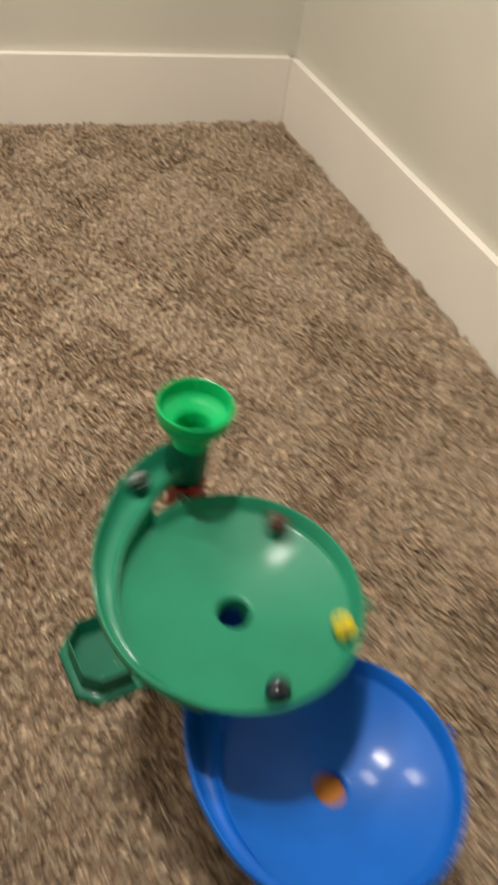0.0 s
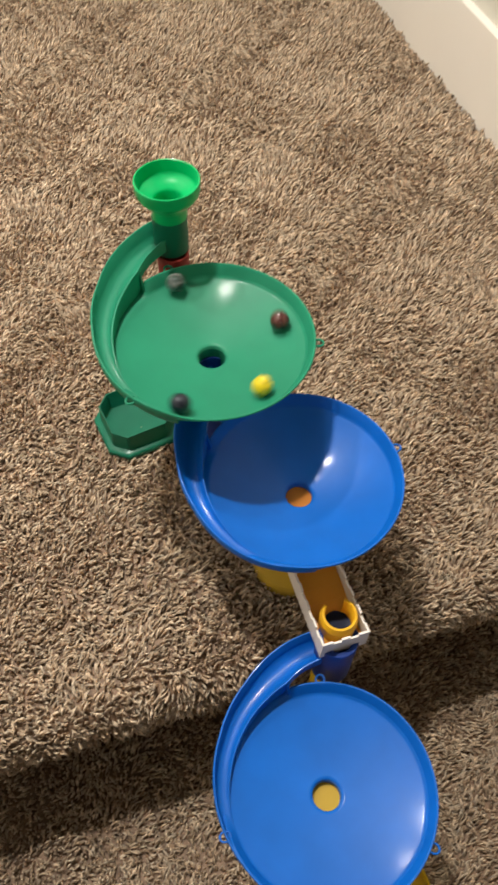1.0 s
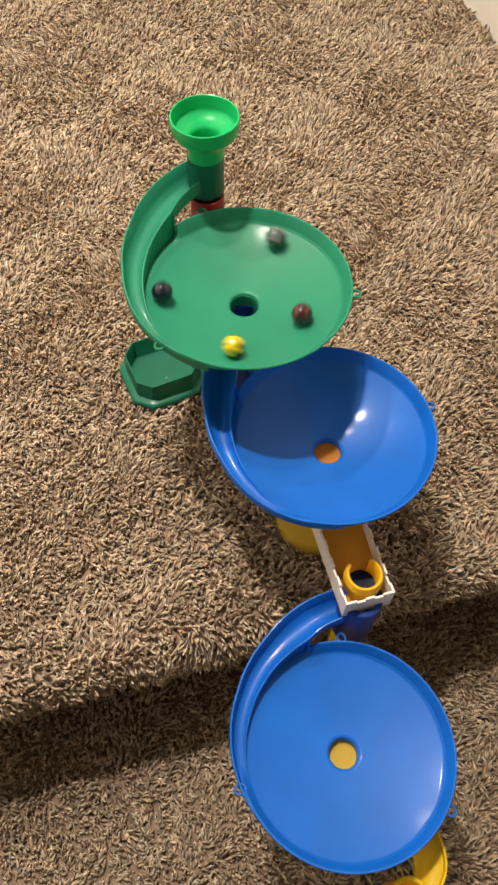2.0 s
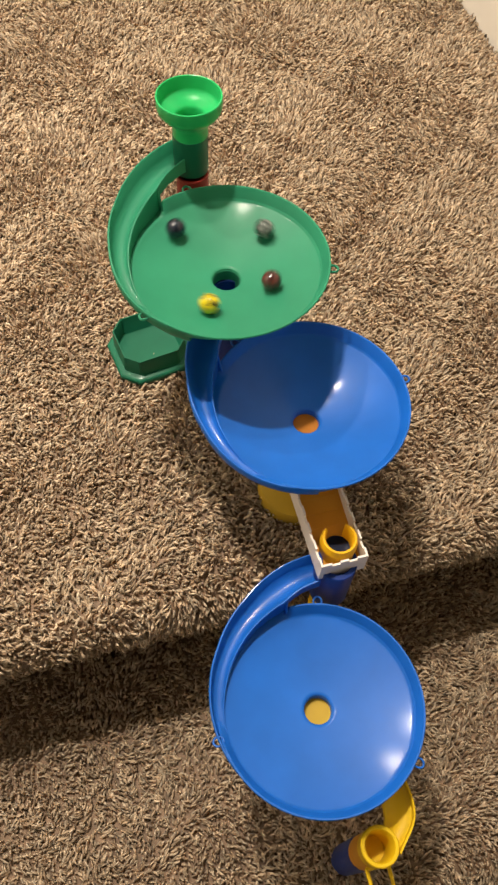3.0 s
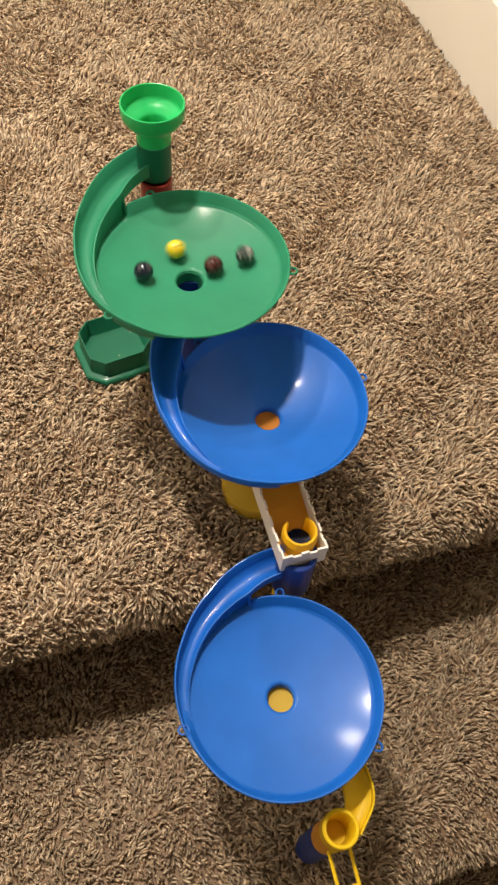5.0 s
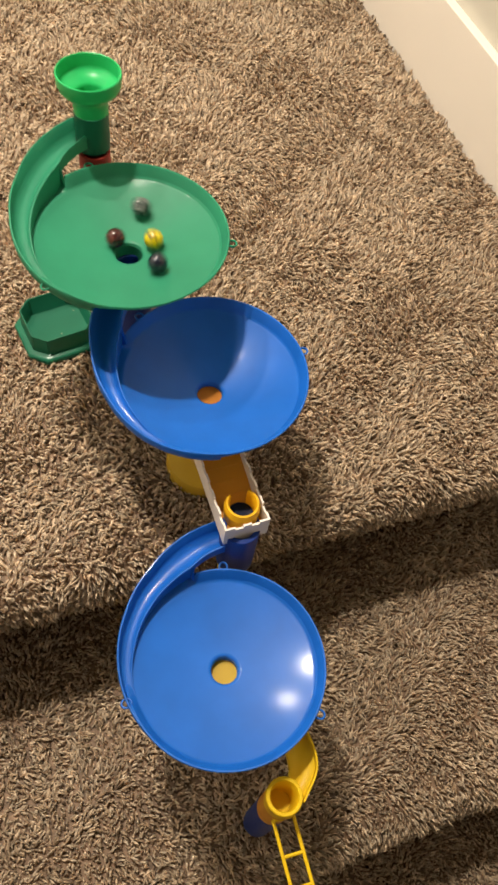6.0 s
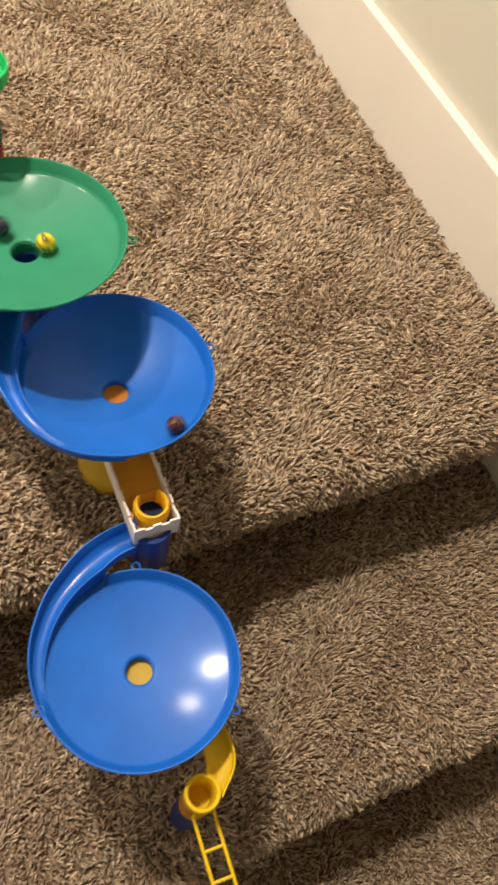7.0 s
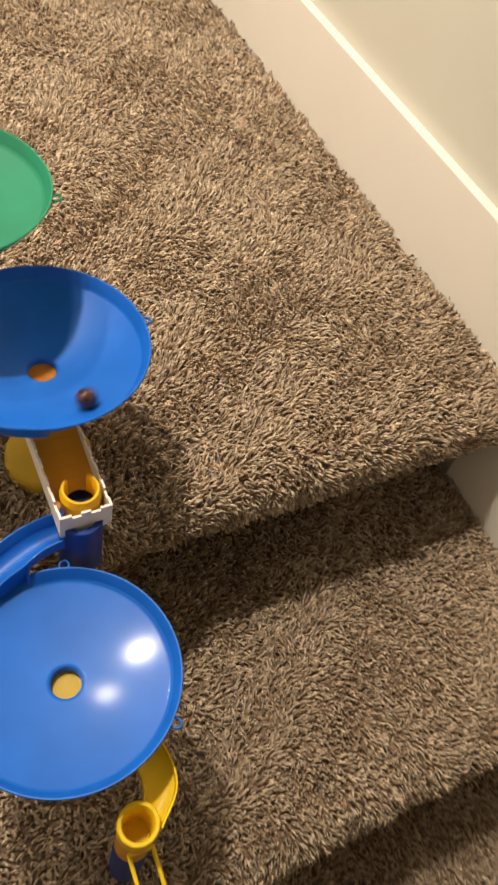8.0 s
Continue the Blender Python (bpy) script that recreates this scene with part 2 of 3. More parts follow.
def pile():
    """Yarn tufts over the part of the steps that is walked past: tapered, leaning, twisted, about 12 mm long."""
    rng = np.random.default_rng(4)
    prof = np.array(PROFILE)
    seg = np.hypot(np.diff(prof[:, 0]), np.diff(prof[:, 1]))
    length = np.concatenate([[0], np.cumsum(seg)])
    far = BACK - 0.58
    last = float(length[np.argmax(prof[:, 0] < -0.62)])
    spots = []
    for s0, s1, gap in ((0.0, far, 0.0040), (far, last, 0.0032)):
        ns, nx = int((s1 - s0) / gap), int(0.84 / gap)
        gs, gx = np.meshgrid(s0 + (np.arange(ns) + 0.5) * gap, -0.84 + (np.arange(nx) + 0.5) * gap, indexing="ij")
        gs, gx = gs + rng.uniform(-0.5, 0.5, gs.shape) * gap, gx + rng.uniform(-0.5, 0.5, gx.shape) * gap
        # the risers and the undersides of the nosings carry half the strands
        kept = (np.interp(gs.ravel(), length, prof[:, 3]) > 0.2) | (rng.random(gs.size) < 0.5)
        spots.append(np.stack([gs.ravel(), gx.ravel(), np.full(gs.size, gap)], -1)[kept])
    spots = np.concatenate(spots)
    s, x, gap = spots.T
    y, z = np.interp(s, length, prof[:, 0]), np.interp(s, length, prof[:, 1])
    ny, nz = np.interp(s, length, prof[:, 2]), np.interp(s, length, prof[:, 3])
    size = np.hypot(ny, nz) + 1e-9
    n = np.stack([np.zeros_like(s), ny / size, nz / size], -1)
    along = np.stack([np.zeros_like(s), -n[:, 2], n[:, 1]], -1)
    across = np.tile([1.0, 0, 0], (len(s), 1))
    # strands gather in tufts, a little askew from a grid, and each tuft leans its own way in the slow swirl of the pile
    tuft = 0.0088
    ws, wx = s + 0.004 * np.sin(x * 61 + 2 * np.sin(s * 47)), x + 0.004 * np.sin(s * 67 + 2 * np.sin(x * 43))
    row, col = np.floor(ws / tuft).astype(int), np.floor((wx + 1) / tuft).astype(int)
    own = rng.random((row.max() + 2, col.max() + 2, 4))[row, col]
    to_s, to_x = (row + 0.2 + 0.6 * own[:, 0]) * tuft - ws, (col + 0.2 + 0.6 * own[:, 1]) * tuft - wx - 1
    lie = 0.6 * np.sin(s * 17 + 1.3 * np.sin(x * 23)) + 0.9 * np.sin(x * 19 + 2.1 * np.sin(s * 13 + 1)) + 0.7 * np.sin(s * 41 + x * 37) + 0.5 * np.sin(x * 71 - s * 53)
    ang = lie * 1.1 + 0.9 + (own[:, 2] - 0.5) * 1.9 + rng.normal(0, 0.5, len(s))
    lean = np.clip(0.58 + 0.20 * np.sin(s * 29 + x * 17) + 0.5 * (own[:, 3] - 0.5) + rng.normal(0, 0.2, len(s)), 0.08, 1.25)
    tilt = across * np.cos(ang)[:, None] + along * np.sin(ang)[:, None]
    swell = np.sin(s * 130 + x * 90) + np.sin(s * 83 - x * 101 + 1.0)
    tall = rng.uniform(0.0105, 0.0150, len(s)) * (1 + 0.09 * swell + 0.35 * (own[:, 3] - 0.5)) * np.where(nz > 0.5, 1.0, 0.8)
    thick = gap * rng.uniform(0.33, 0.54, len(s))
    base = np.stack([x, y, z], -1) - n * 0.0032
    gather = across * to_x[:, None] - along * to_s[:, None]
    place_at, axis, rings = base, None, []
    for step, bend, pull in ((0.44, 0.40, 0.08), (0.34, 0.95, 0.14), (0.26, 1.7, 0.12)):
        axis = n * np.cos(lean * bend)[:, None] + tilt * np.sin(lean * bend)[:, None]
        place_at = place_at + axis * (tall * step)[:, None] + gather * pull
        rings.append((place_at, axis))
    side = np.cross(rings[-1][1], n + 0.001)
    side /= np.linalg.norm(side, axis=1)[:, None] + 1e-9
    spin = rng.uniform(0, 6.28, len(s))
    rows = [base]
    for (centre, axis), r, twist in zip(rings, (0.9, 1.0, 0.5), (0.3, 1.0, 1.7)):
        fore = np.cross(side, axis)
        for k in range(3):
            a = spin + twist + k * 2.0944
            rows.append(centre + side * (np.cos(a) * thick * r)[:, None] + fore * (np.sin(a) * thick * r)[:, None])
    verts = np.stack(rows, 1).reshape(-1, 3)
    verts[:, 0] = np.minimum(verts[:, 0], -0.0005)
    verts[:, 1] = np.minimum(verts[:, 1], BACK - 0.0005)
    faces = [(7, 8, 9)]
    for k in range(3):
        a, b = 1 + k, 1 + (k + 1) % 3
        faces += [(0, b, a), (a, b, b + 3), (a, b + 3, a + 3), (a + 3, b + 3, b + 6), (a + 3, b + 6, a + 6)]
    tris = (np.array(faces)[None] + (np.arange(len(s)) * 10)[:, None, None]).reshape(-1)
    data = bpy.data.meshes.new("carpet_pile")
    data.vertices.add(len(verts))
    data.vertices.foreach_set("co", verts.astype(np.float32).ravel())
    data.loops.add(len(tris))
    data.loops.foreach_set("vertex_index", tris.astype(np.int32))
    count = len(tris) // 3
    data.polygons.add(count)
    data.polygons.foreach_set("loop_start", np.arange(count, dtype=np.int32) * 3)
    data.update(calc_edges=True)
    data.materials.append(PILE)
    data.shade_smooth()
    ob = new("carpet_pile", data)
    ob.parent = carpet_floor
    tagged(ob, "brown and beige twisted yarn tufts", kind="stuff")


pile()


# ---- marble run ----
OUTER = [(86, 0.1155), (97, 0.1155), (113, 0.1085), (135, 0.0975), (161, 0.0895), (188, 0.0848), (205, 0.0822), (220, 0.0804), (236, 0.0788)]
INNER = [(86, 0.0945), (95, 0.0925), (106, 0.0870), (117, 0.0800), (131, 0.0776), (151, 0.0752), (173, 0.0736), (200, 0.0732), (236, 0.0736)]
FLOOR = [(86, 0.008), (100, 0.006), (125, 0.002), (155, -0.003), (185, -0.008), (205, -0.0104), (236, -0.0108)]
WALL_IN = [(86, 0.013), (112, 0.011), (130, 0.0075), (150, 0.0050), (172, 0.0026), (192, 0.0006), (236, 0.0)]
WALL_OUT = [(86, 0.016), (125, 0.015), (160, 0.0130), (190, 0.0105), (215, 0.0104), (236, 0.0100)]
RIM, INLET, WALL_T = 0.080, 0.104, 0.0014


def bowl(depth, cone):
    """The shallow cone with its hole, raised rim (cut down where the inlet channel joins) and underside."""
    bm = bmesh.new()
    rings = []
    lines = [(0.0112, -depth - 0.004), (0.0114, -depth - 0.001), (0.0128, -depth), (0.0140, None), *[(0.016 + 0.0025 * k, None) for k in range(23)], (0.0722, None),
             (0.0735, "a"), (0.0744, "b"), (0.0778, "c"), (0.0787, "d"), (0.0798, "e"), (0.0803, "f"), (0.0765, "g"), (0.070, "u"), *[(0.064 - 0.006 * k, "u") for k in range(8)], (0.0160, "u"), (0.0128, -depth - 0.004)]
    for r, z in lines:
        ring = []
        for k in range(120):
            a = k * 3.0
            cut = 0.0
            if 114 < a < 214:
                cut = min(1.0, (a - 114) / 4.0, (214 - a) / 20.0)
            edge = -0.0105
            u = max(0.0, (r - 0.0128) / 0.0594)
            slope = -depth + (depth + edge) * (cone * u + (1 - cone) * u * u)
            zz = {None: slope, "a": -0.0099, "b": -0.0084, "c": -0.0012, "d": -0.0001, "e": 0.0, "f": -0.0010, "g": -0.0060, "u": slope - 0.0022}.get(z, z)
            if z in ("a", "b", "c", "d", "e", "f", "g"):
                low = edge + 0.0002 - (0.0016 if z in ("f", "g") else 0.0)
                zz = zz * (1 - cut) + low * cut
            # the rim is undercut, but for the stretch under the inlet
            rr = r + 0.0032 * max(0.0, min(1.0, (a - 80) / 20, (250 - a) / 20)) if z == "g" else r
            ring.append((rr * math.cos(radians(a)), rr * math.sin(radians(a)), zz))
        rings.append(ring)
    grid_faces(bm, rings, True, True)
    return bm


def inlet_channel():
    """A U-shaped gutter that winds from the socket down into the bowl."""
    def section(a):
        ro, ri, zf = lerp(a, OUTER), lerp(a, INNER), lerp(a, FLOOR)
        zi, zo = zf + lerp(a, WALL_IN), zf + lerp(a, WALL_OUT)
        t, w = WALL_T, ro - ri
        flat = [(ri, zi - 0.0004), (ri + t * 0.3, zi), (ri + t * 0.8, zi), (ri + t, zi - 0.0004), (ri + w * 0.14, zf + (zi - zf) * 0.42), (ri + w * 0.24, zf + (zi - zf) * 0.16), (ri + w * 0.36, zf + (zi - zf) * 0.04), (ri + w * 0.5, zf),
                (ro - w * 0.36, zf + (zo - zf) * 0.04), (ro - w * 0.24, zf + (zo - zf) * 0.15), (ro - w * 0.14, zf + (zo - zf) * 0.38), (ro - t, zo - 0.0004), (ro - t * 0.7, zo), (ro - t * 0.2, zo), (ro + 0.0004, zo - 0.0012), (ro, zf + (zo - zf) * 0.25),
                (ro - w * 0.25, zf - t), (ri + w * 0.5, zf - t * 1.3), (ri + w * 0.25, zf - t), (ri, min(zf, zf * 0.2 - 0.0108 if a > 115 else zf + 0.004))]
        c, s = math.cos(radians(a)), math.sin(radians(a))
        return [(r * c, r * s, z) for r, z in flat]
    return sweep([86 + k * 2.0 for k in range(75)], section)


def loop_tab():
    bm = bmesh.new()
    rings = []
    for k in range(20):
        a = radians(k * 18)
        c = Vector((math.cos(a) * 0.0040, math.sin(a) * 0.0034, 0))
        out = Vector((math.cos(a), math.sin(a), 0))
        rings.append([tuple(c + out * 0.0009 * math.cos(radians(j * 60)) + Vector((0, 0, 0.0011 * math.sin(radians(j * 60))))) for j in range(6)])
    grid_faces(bm, rings, True, True)
    return bm


def spiral_dish(parent, name, x, y, z, turn, depth, cone, mat, socket_mat, low, label, tabs=(97, 207, -22)):
    d = part(name, bowl(depth, cone), mat, parent, label, m=pose(x, y, z, 0, 0, turn))
    part("inlet_channel", inlet_channel(), mat, d)
    tip = [(0.0765, -0.0085), (0.0822, -0.0085), (0.0828, 0.0118), (0.0812, 0.0124)]
    part("gusset", prism(tip, "x", -0.0011, 0.0011, bevel=0.0004), mat, d, m=pose(0, 0, 0, 0, 0, 116 - 90))
    for a in tabs:
        c, s = math.cos(radians(a)), math.sin(radians(a))
        part("loop_tab", loop_tab(), mat, d, m=pose(0.0820 * c, 0.0820 * s, -0.004 if a != 97 else -0.002, 0, 0, a))
    part("socket", tube(0.0115, 0.0142 if socket_mat is DARK_GREEN else 0.0164, low, 0.034, at=(0, INLET, 0)), socket_mat, d)
    part("outlet_spout", tube(0.0108, 0.0128, -depth - 0.020, -depth - 0.002), mat, d)
    return d


run = thing("marble_run", "plastic marble run with green and blue spiral dishes, yellow chutes", "marble run")
STAND = Vector((-0.0002, 0.0023, -0.0013))
run.location = STAND

GX, GY, GZ, GT = -0.5319, 0.1996, 0.2243, 2.0
green_dish = spiral_dish(run, "spiral_dish", GX, GY, GZ, GT, 0.0245, 0.55, GREEN, DARK_GREEN, 0.0, "glossy green spiral dish with a centre hole")
BX, BY, BZ, BT = -0.4885, 0.1022, 0.1535, 24.0
blue_dish = spiral_dish(run, "spiral_dish", BX, BY, BZ, BT, 0.031, 0.40, BLUE, CLEAR_BLUE, -0.03, "glossy blue spiral dish half shaded by the green dish", (97, -22))
LX, LY, LZ, LT = -0.5338, -0.1034, 0.0503, -23.0
low_dish = spiral_dish(run, "spiral_dish", LX, LY, LZ, LT, 0.019, 0.34, BLUE, CLEAR_BLUE, -0.030, "glossy blue spiral dish over the lower step")


def inlet_of(x, y, turn):
    a = radians(90 + turn)
    return x + INLET * math.cos(a), y + INLET * math.sin(a)


# funnel tower
FX, FY = -0.5361, 0.2985
cup = lathe([(0.0108, 0.262), (0.0110, 0.2640), (0.0113, 0.2752), (0.0128, 0.2778), (0.0180, 0.2803), (0.0212, 0.2824), (0.0227, 0.2838), (0.0232, 0.2855), (0.0238, 0.2935), (0.0242, 0.2947), (0.0248, 0.2950),
             (0.0254, 0.2945), (0.0256, 0.2930), (0.0253, 0.2862), (0.0246, 0.2838), (0.0230, 0.2812), (0.0180, 0.2768), (0.0155, 0.2738), (0.0144, 0.2700), (0.0140, 0.2655), (0.0140, 0.2618), (0.0130, 0.262)], 72, at=(FX, FY, 0))
part("funnel", cup, LIME, run, "bright green funnel cup")
part("tube", tube(0.0112, 0.0134, 0.105, 0.2243, at=(FX, FY, 0)), RED, run, "red tube")
part("tube", tube(0.0112, 0.0140, 0.012, 0.105, at=(FX, FY, 0)), GOLD, run, "orange tube")
# column under the green dish, and its foot
part("tube", tube(0.0112, 0.0136, 0.155, 0.182, at=(GX, GY, 0)), DARK_GREEN, run, "dark green tube")
part("tube", tube(0.0112, 0.0136, 0.060, 0.124, at=(GX, GY, 0)), CLEAR_BLUE, run, "deep blue tube")


def foot(x, y, z):
    return lathe([(0.0, 0.004), (0.0115, 0.004), (0.0115, 0.030), (0.0150, 0.030), (0.0150, 0.016), (0.0300, 0.0135), (0.0345, 0.0125), (0.0365, 0.010),
                  (0.0372, 0.004), (0.0372, -0.001), (0.0, -0.001)], 64, at=(x, y, z))


part("tube", tube(0.0112, 0.0175, 0.003, 0.060, at=(GX, GY, 0)), YELLOW, run, "yellow tube")
part("round_foot", foot(BX + 0.001, BY - 0.002, 0.004), SHADED_YELLOW, run, "yellow round foot")
part("tube", tube(0.0119, 0.0136, 0.028, 0.104, at=(BX, BY, 0)), GOLD, run, "orange tube")


def tray():
    """An open octagonal tray with chamfered corners and a thin rim."""
    def outline(x0, x1, y0, y1, c, z):
        return [(x0 + c, y0, z), (x1 - c, y0, z), (x1, y0 + c, z), (x1, y1 - c, z), (x1 - c, y1, z), (x0 + c, y1, z), (x0, y1 - c, z), (x0, y0 + c, z)]
    bm = bmesh.new()
    x0, x1, y0, y1 = -0.0400, 0.0400, -0.0378, 0.0378
    steps = [(0.004, -0.002), (0.0006, -0.001), (0.0, 0.0005), (0.0, 0.0036), (0.0007, 0.0050), (0.0022, 0.0060), (0.0050, 0.0064), (0.0064, 0.0070), (0.0071, 0.0265), (0.0074, 0.0275), (0.0084, 0.0275), (0.0088, 0.0265),
             (0.0104, 0.0070), (0.0115, 0.0058), (0.014, 0.0055)]
    rings = [outline(x0 + i, x1 - i, y0 + i, y1 - i, 0.0155 - i * 0.45, z) for i, z in steps]
    vs = grid_faces(bm, rings, True, False)
    bm.faces.new(vs[0])
    bm.faces.new(vs[-1])
    bmesh.ops.bevel(bm, geom=[e for e in bm.edges if abs(e.verts[0].co.z - e.verts[1].co.z) > 0.01], offset=0.0010, segments=2, affect="EDGES")
    return bm


part("tray", tray(), DARK_GREEN, run, "dark green octagonal catch tray on the carpet", m=pose(-0.5897, 0.2929, 0.0085, 0, 0, 9))

# castle chute between the two blue dishes
chute = thing("castle_chute", "", "")
chute.parent = run
tagged(chute, "white castle chute with orange floor")
CX0, CX1, CY0, CY1, CZ0, CZ1 = -0.5108, -0.4724, -0.0160, 0.100, 0.0760, 0.0980


def battlement(along0, along1, tooth):
    """The outline of a crenellated wall, as (along, z)."""
    pts = [(along0, CZ0), (along1, CZ0)]
    n = max(3, int(round((along1 - along0) / tooth)))
    n += 1 - n % 2
    w = (along1 - along0) / n
    for k in range(n):
        top = CZ1 + (0.0034 if k % 2 == 0 else 0.0)
        pts += [(along1 - k * w, top), (along1 - (k + 1) * w, top)]
    return pts


part("side_wall", prism(battlement(CY0, CY1, 0.0078), "x", CX0, CX0 + 0.0017), WHITE, chute, smooth=False)
part("side_wall", prism(battlement(CY0, CY1, 0.0078), "x", CX1 - 0.0017, CX1), WHITE, chute, smooth=False)
part("front_wall", prism(battlement(CX0 + 0.0018, CX1 - 0.0018, 0.0072), "y", CY0, CY0 + 0.0017), WHITE, chute, smooth=False)
part("ramp", prism([(CY0 + 0.0018, 0.079), (CY1, 0.079), (CY1, 0.100), (0.012, 0.0835), (CY0 + 0.0018, 0.0815)], "x", CX0 + 0.0019, CX1 - 0.0019), OCHRE, chute, "orange sloping floor", smooth=False)
for k in range(6):
    part("ramp_rib", box(CX0 + 0.0026, CX1 - 0.0060, 0.022 + 0.012 * k, 0.0228 + 0.012 * k, 0.0836, 0.0857 + 0.00225 * k), OCHRE, chute, smooth=False)
IX, IY = -0.4900, 0.0030
part("collar", lathe([(0.0108, 0.079), (0.0144, 0.079), (0.0146, 0.0935), (0.0150, 0.0945), (0.0150, 0.0985), (0.0142, 0.0996), (0.0140, 0.1030), (0.0134, 0.1042), (0.0120, 0.1042), (0.0111, 0.1030)], 48, at=(IX, IY, 0), start=128, stop=412),
     GOLD, chute, "yellow collar open to the ramp")
# a flat disc whose dark colour stands for the hole's shade
part("well_shade", lathe([(0.0, 0.0820), (0.0107, 0.0820), (0.0107, 0.0846), (0.0, 0.0846)], 32, at=(IX, IY, 0)), HOLE_SHADE, chute, "dark disc painted as the shaded drop hole")

# column under the lower dish's inlet and its hole
SX, SY = inlet_of(LX, LY, LT)
part("tube", tube(0.0112, 0.0138, -0.168, 0.020, at=(SX, SY, 0)), YELLOW, run, "yellow tube")
part("round_foot", foot(SX, SY, -0.176), YELLOW, run, "yellow round foot")
part("hole_floor", lathe([(0.0, 0.0), (0.0125, 0.0), (0.0125, 0.0012), (0.0, 0.0012)], 32, at=(LX, LY, 0.0205)), SHADED_YELLOW, run, "yellow chute floor under the hole")
part("hole_floor", lathe([(0.0, 0.0), (0.0118, 0.0), (0.0118, 0.0012), (0.0, 0.0012)], 32, at=(BX, BY, 0.1150)), ORANGE, run, "orange chute floor under the hole")
part("tube", tube(0.0118, 0.0136, -0.168, 0.0205, at=(LX, LY, 0)), YELLOW, run, "yellow tube")
part("round_foot", foot(LX, LY, -0.176), YELLOW, run, "yellow round foot")

# yellow curved chute, its ring, the ladder track
KX, KY, KZ = -0.5162, -0.2055, 0.004
INSIDE = [(-0.5405, -0.118, 0.0125), (-0.527, -0.139, 0.0115), (-0.513, -0.158, 0.0100), (-0.5055, -0.174, 0.0080), (-0.5055, -0.186, 0.0060), (-0.5085, -0.1935, 0.0045)]
OUTSIDE = [(-0.5220, -0.108, 0.0125), (-0.506, -0.126, 0.0115), (-0.4905, -0.147, 0.0100), (-0.4815, -0.169, 0.0080), (-0.4835, -0.194, 0.0060), (-0.5025, -0.2145, 0.0045)]


def glide(pts, n):
    """A smooth line through points (Catmull-Rom)."""
    pts = [Vector(p) for p in pts]
    pts = [pts[0] * 2 - pts[1]] + pts + [pts[-1] * 2 - pts[-2]]
    out = []
    for i in range(1, len(pts) - 2):
        a, b, c, d = pts[i - 1:i + 3]
        for k in range(n):
            t = k / n
            out.append(0.5 * (2 * b + (c - a) * t + (2 * a - 5 * b + 4 * c - d) * t * t + (3 * b - a - 3 * c + d) * t ** 3))
    out.append(pts[-2])
    return out


def gutter(inside, outside, height, thick=0.0014):
    """An open gutter between two edge lines."""
    left, right = glide(inside, 8), glide(outside, 8)

    def section(k):
        p, across = (left[k] + right[k]) / 2, (right[k] - left[k]) / 2
        half = across.length
        side = across / half
        flat = [(-half, height), (-half + thick, height), (-half + thick * 1.4, height * 0.4), (-half * 0.55, 0.0012), (0, 0), (half * 0.55, 0.0012), (half - thick * 1.4, height * 0.4),
                (half - thick, height), (half, height), (half, height * 0.3), (half * 0.6, -thick), (0, -thick * 1.6), (-half * 0.6, -thick), (-half, height * 0.3)]
        return [tuple(p + side * a + Vector((0, 0, b))) for a, b in flat]
    return sweep(range(len(left)), section)


slide = part("curved_slide", gutter(INSIDE, OUTSIDE, 0.0075), YELLOW, run, "yellow curved slide")
part("ring", lathe([(0.0098, -0.030), (0.0108, -0.030), (0.0108, -0.012), (0.0140, -0.012), (0.0142, 0.0045), (0.0146, 0.0055), (0.0146, 0.0085), (0.0138, 0.0095), (0.0118, 0.0095), (0.0110, 0.0085)], 48, at=(KX, KY, KZ)), YELLOW, slide)
part("ring_floor", lathe([(0.0, -0.030), (0.0097, -0.030), (0.0097, -0.029), (0.0, -0.029)], 32, at=(KX, KY, KZ)), YELLOW, slide)
part("tube", tube(0.0112, 0.0136, -0.060, -0.008, at=(KX, KY, 0)), OCHRE, run, "ochre tube")
part("tube", tube(0.0112, 0.0138, -0.176, -0.060, at=(KX, KY, 0)), CLEAR_BLUE, run, "deep blue tube")


def rod(a, b, r):
    a, b = Vector(a), Vector(b)
    q = (b - a).to_track_quat("Z", "Y")
    bm = bmesh.new()
    bmesh.ops.create_cone(bm, cap_ends=True, segments=10, radius1=r, radius2=r, depth=(b - a).length)
    bmesh.ops.transform(bm, matrix=Matrix.Translation((a + b) / 2) @ q.to_matrix().to_4x4(), verts=bm.verts)
    return bm


track = thing("ladder_track", "", "")
track.parent = run
tagged(track, "thin yellow ladder-like track")
A0, A1 = Vector((-0.5255, -0.2165, -0.0185)), Vector((-0.531, -0.400, -0.040))
B0, B1 = Vector((-0.5085, -0.2175, -0.0185)), Vector((-0.514, -0.401, -0.040))
part("rail", rod(A0, A1, 0.0016), YELLOW, track)
part("rail", rod(B0, B1, 0.0016), YELLOW, track)
for k in range(8):
    w = 0.001 + (0.0275 + k * 0.0228) / 0.184
    if k == 0:
        part("rung", rod(A0, B0, 0.0026), YELLOW, track)
    part("rung", rod(A0.lerp(A1, w), B0.lerp(B1, w), 0.0015), YELLOW, track)


# ---- marbles ----
MARBLE = 0.0079


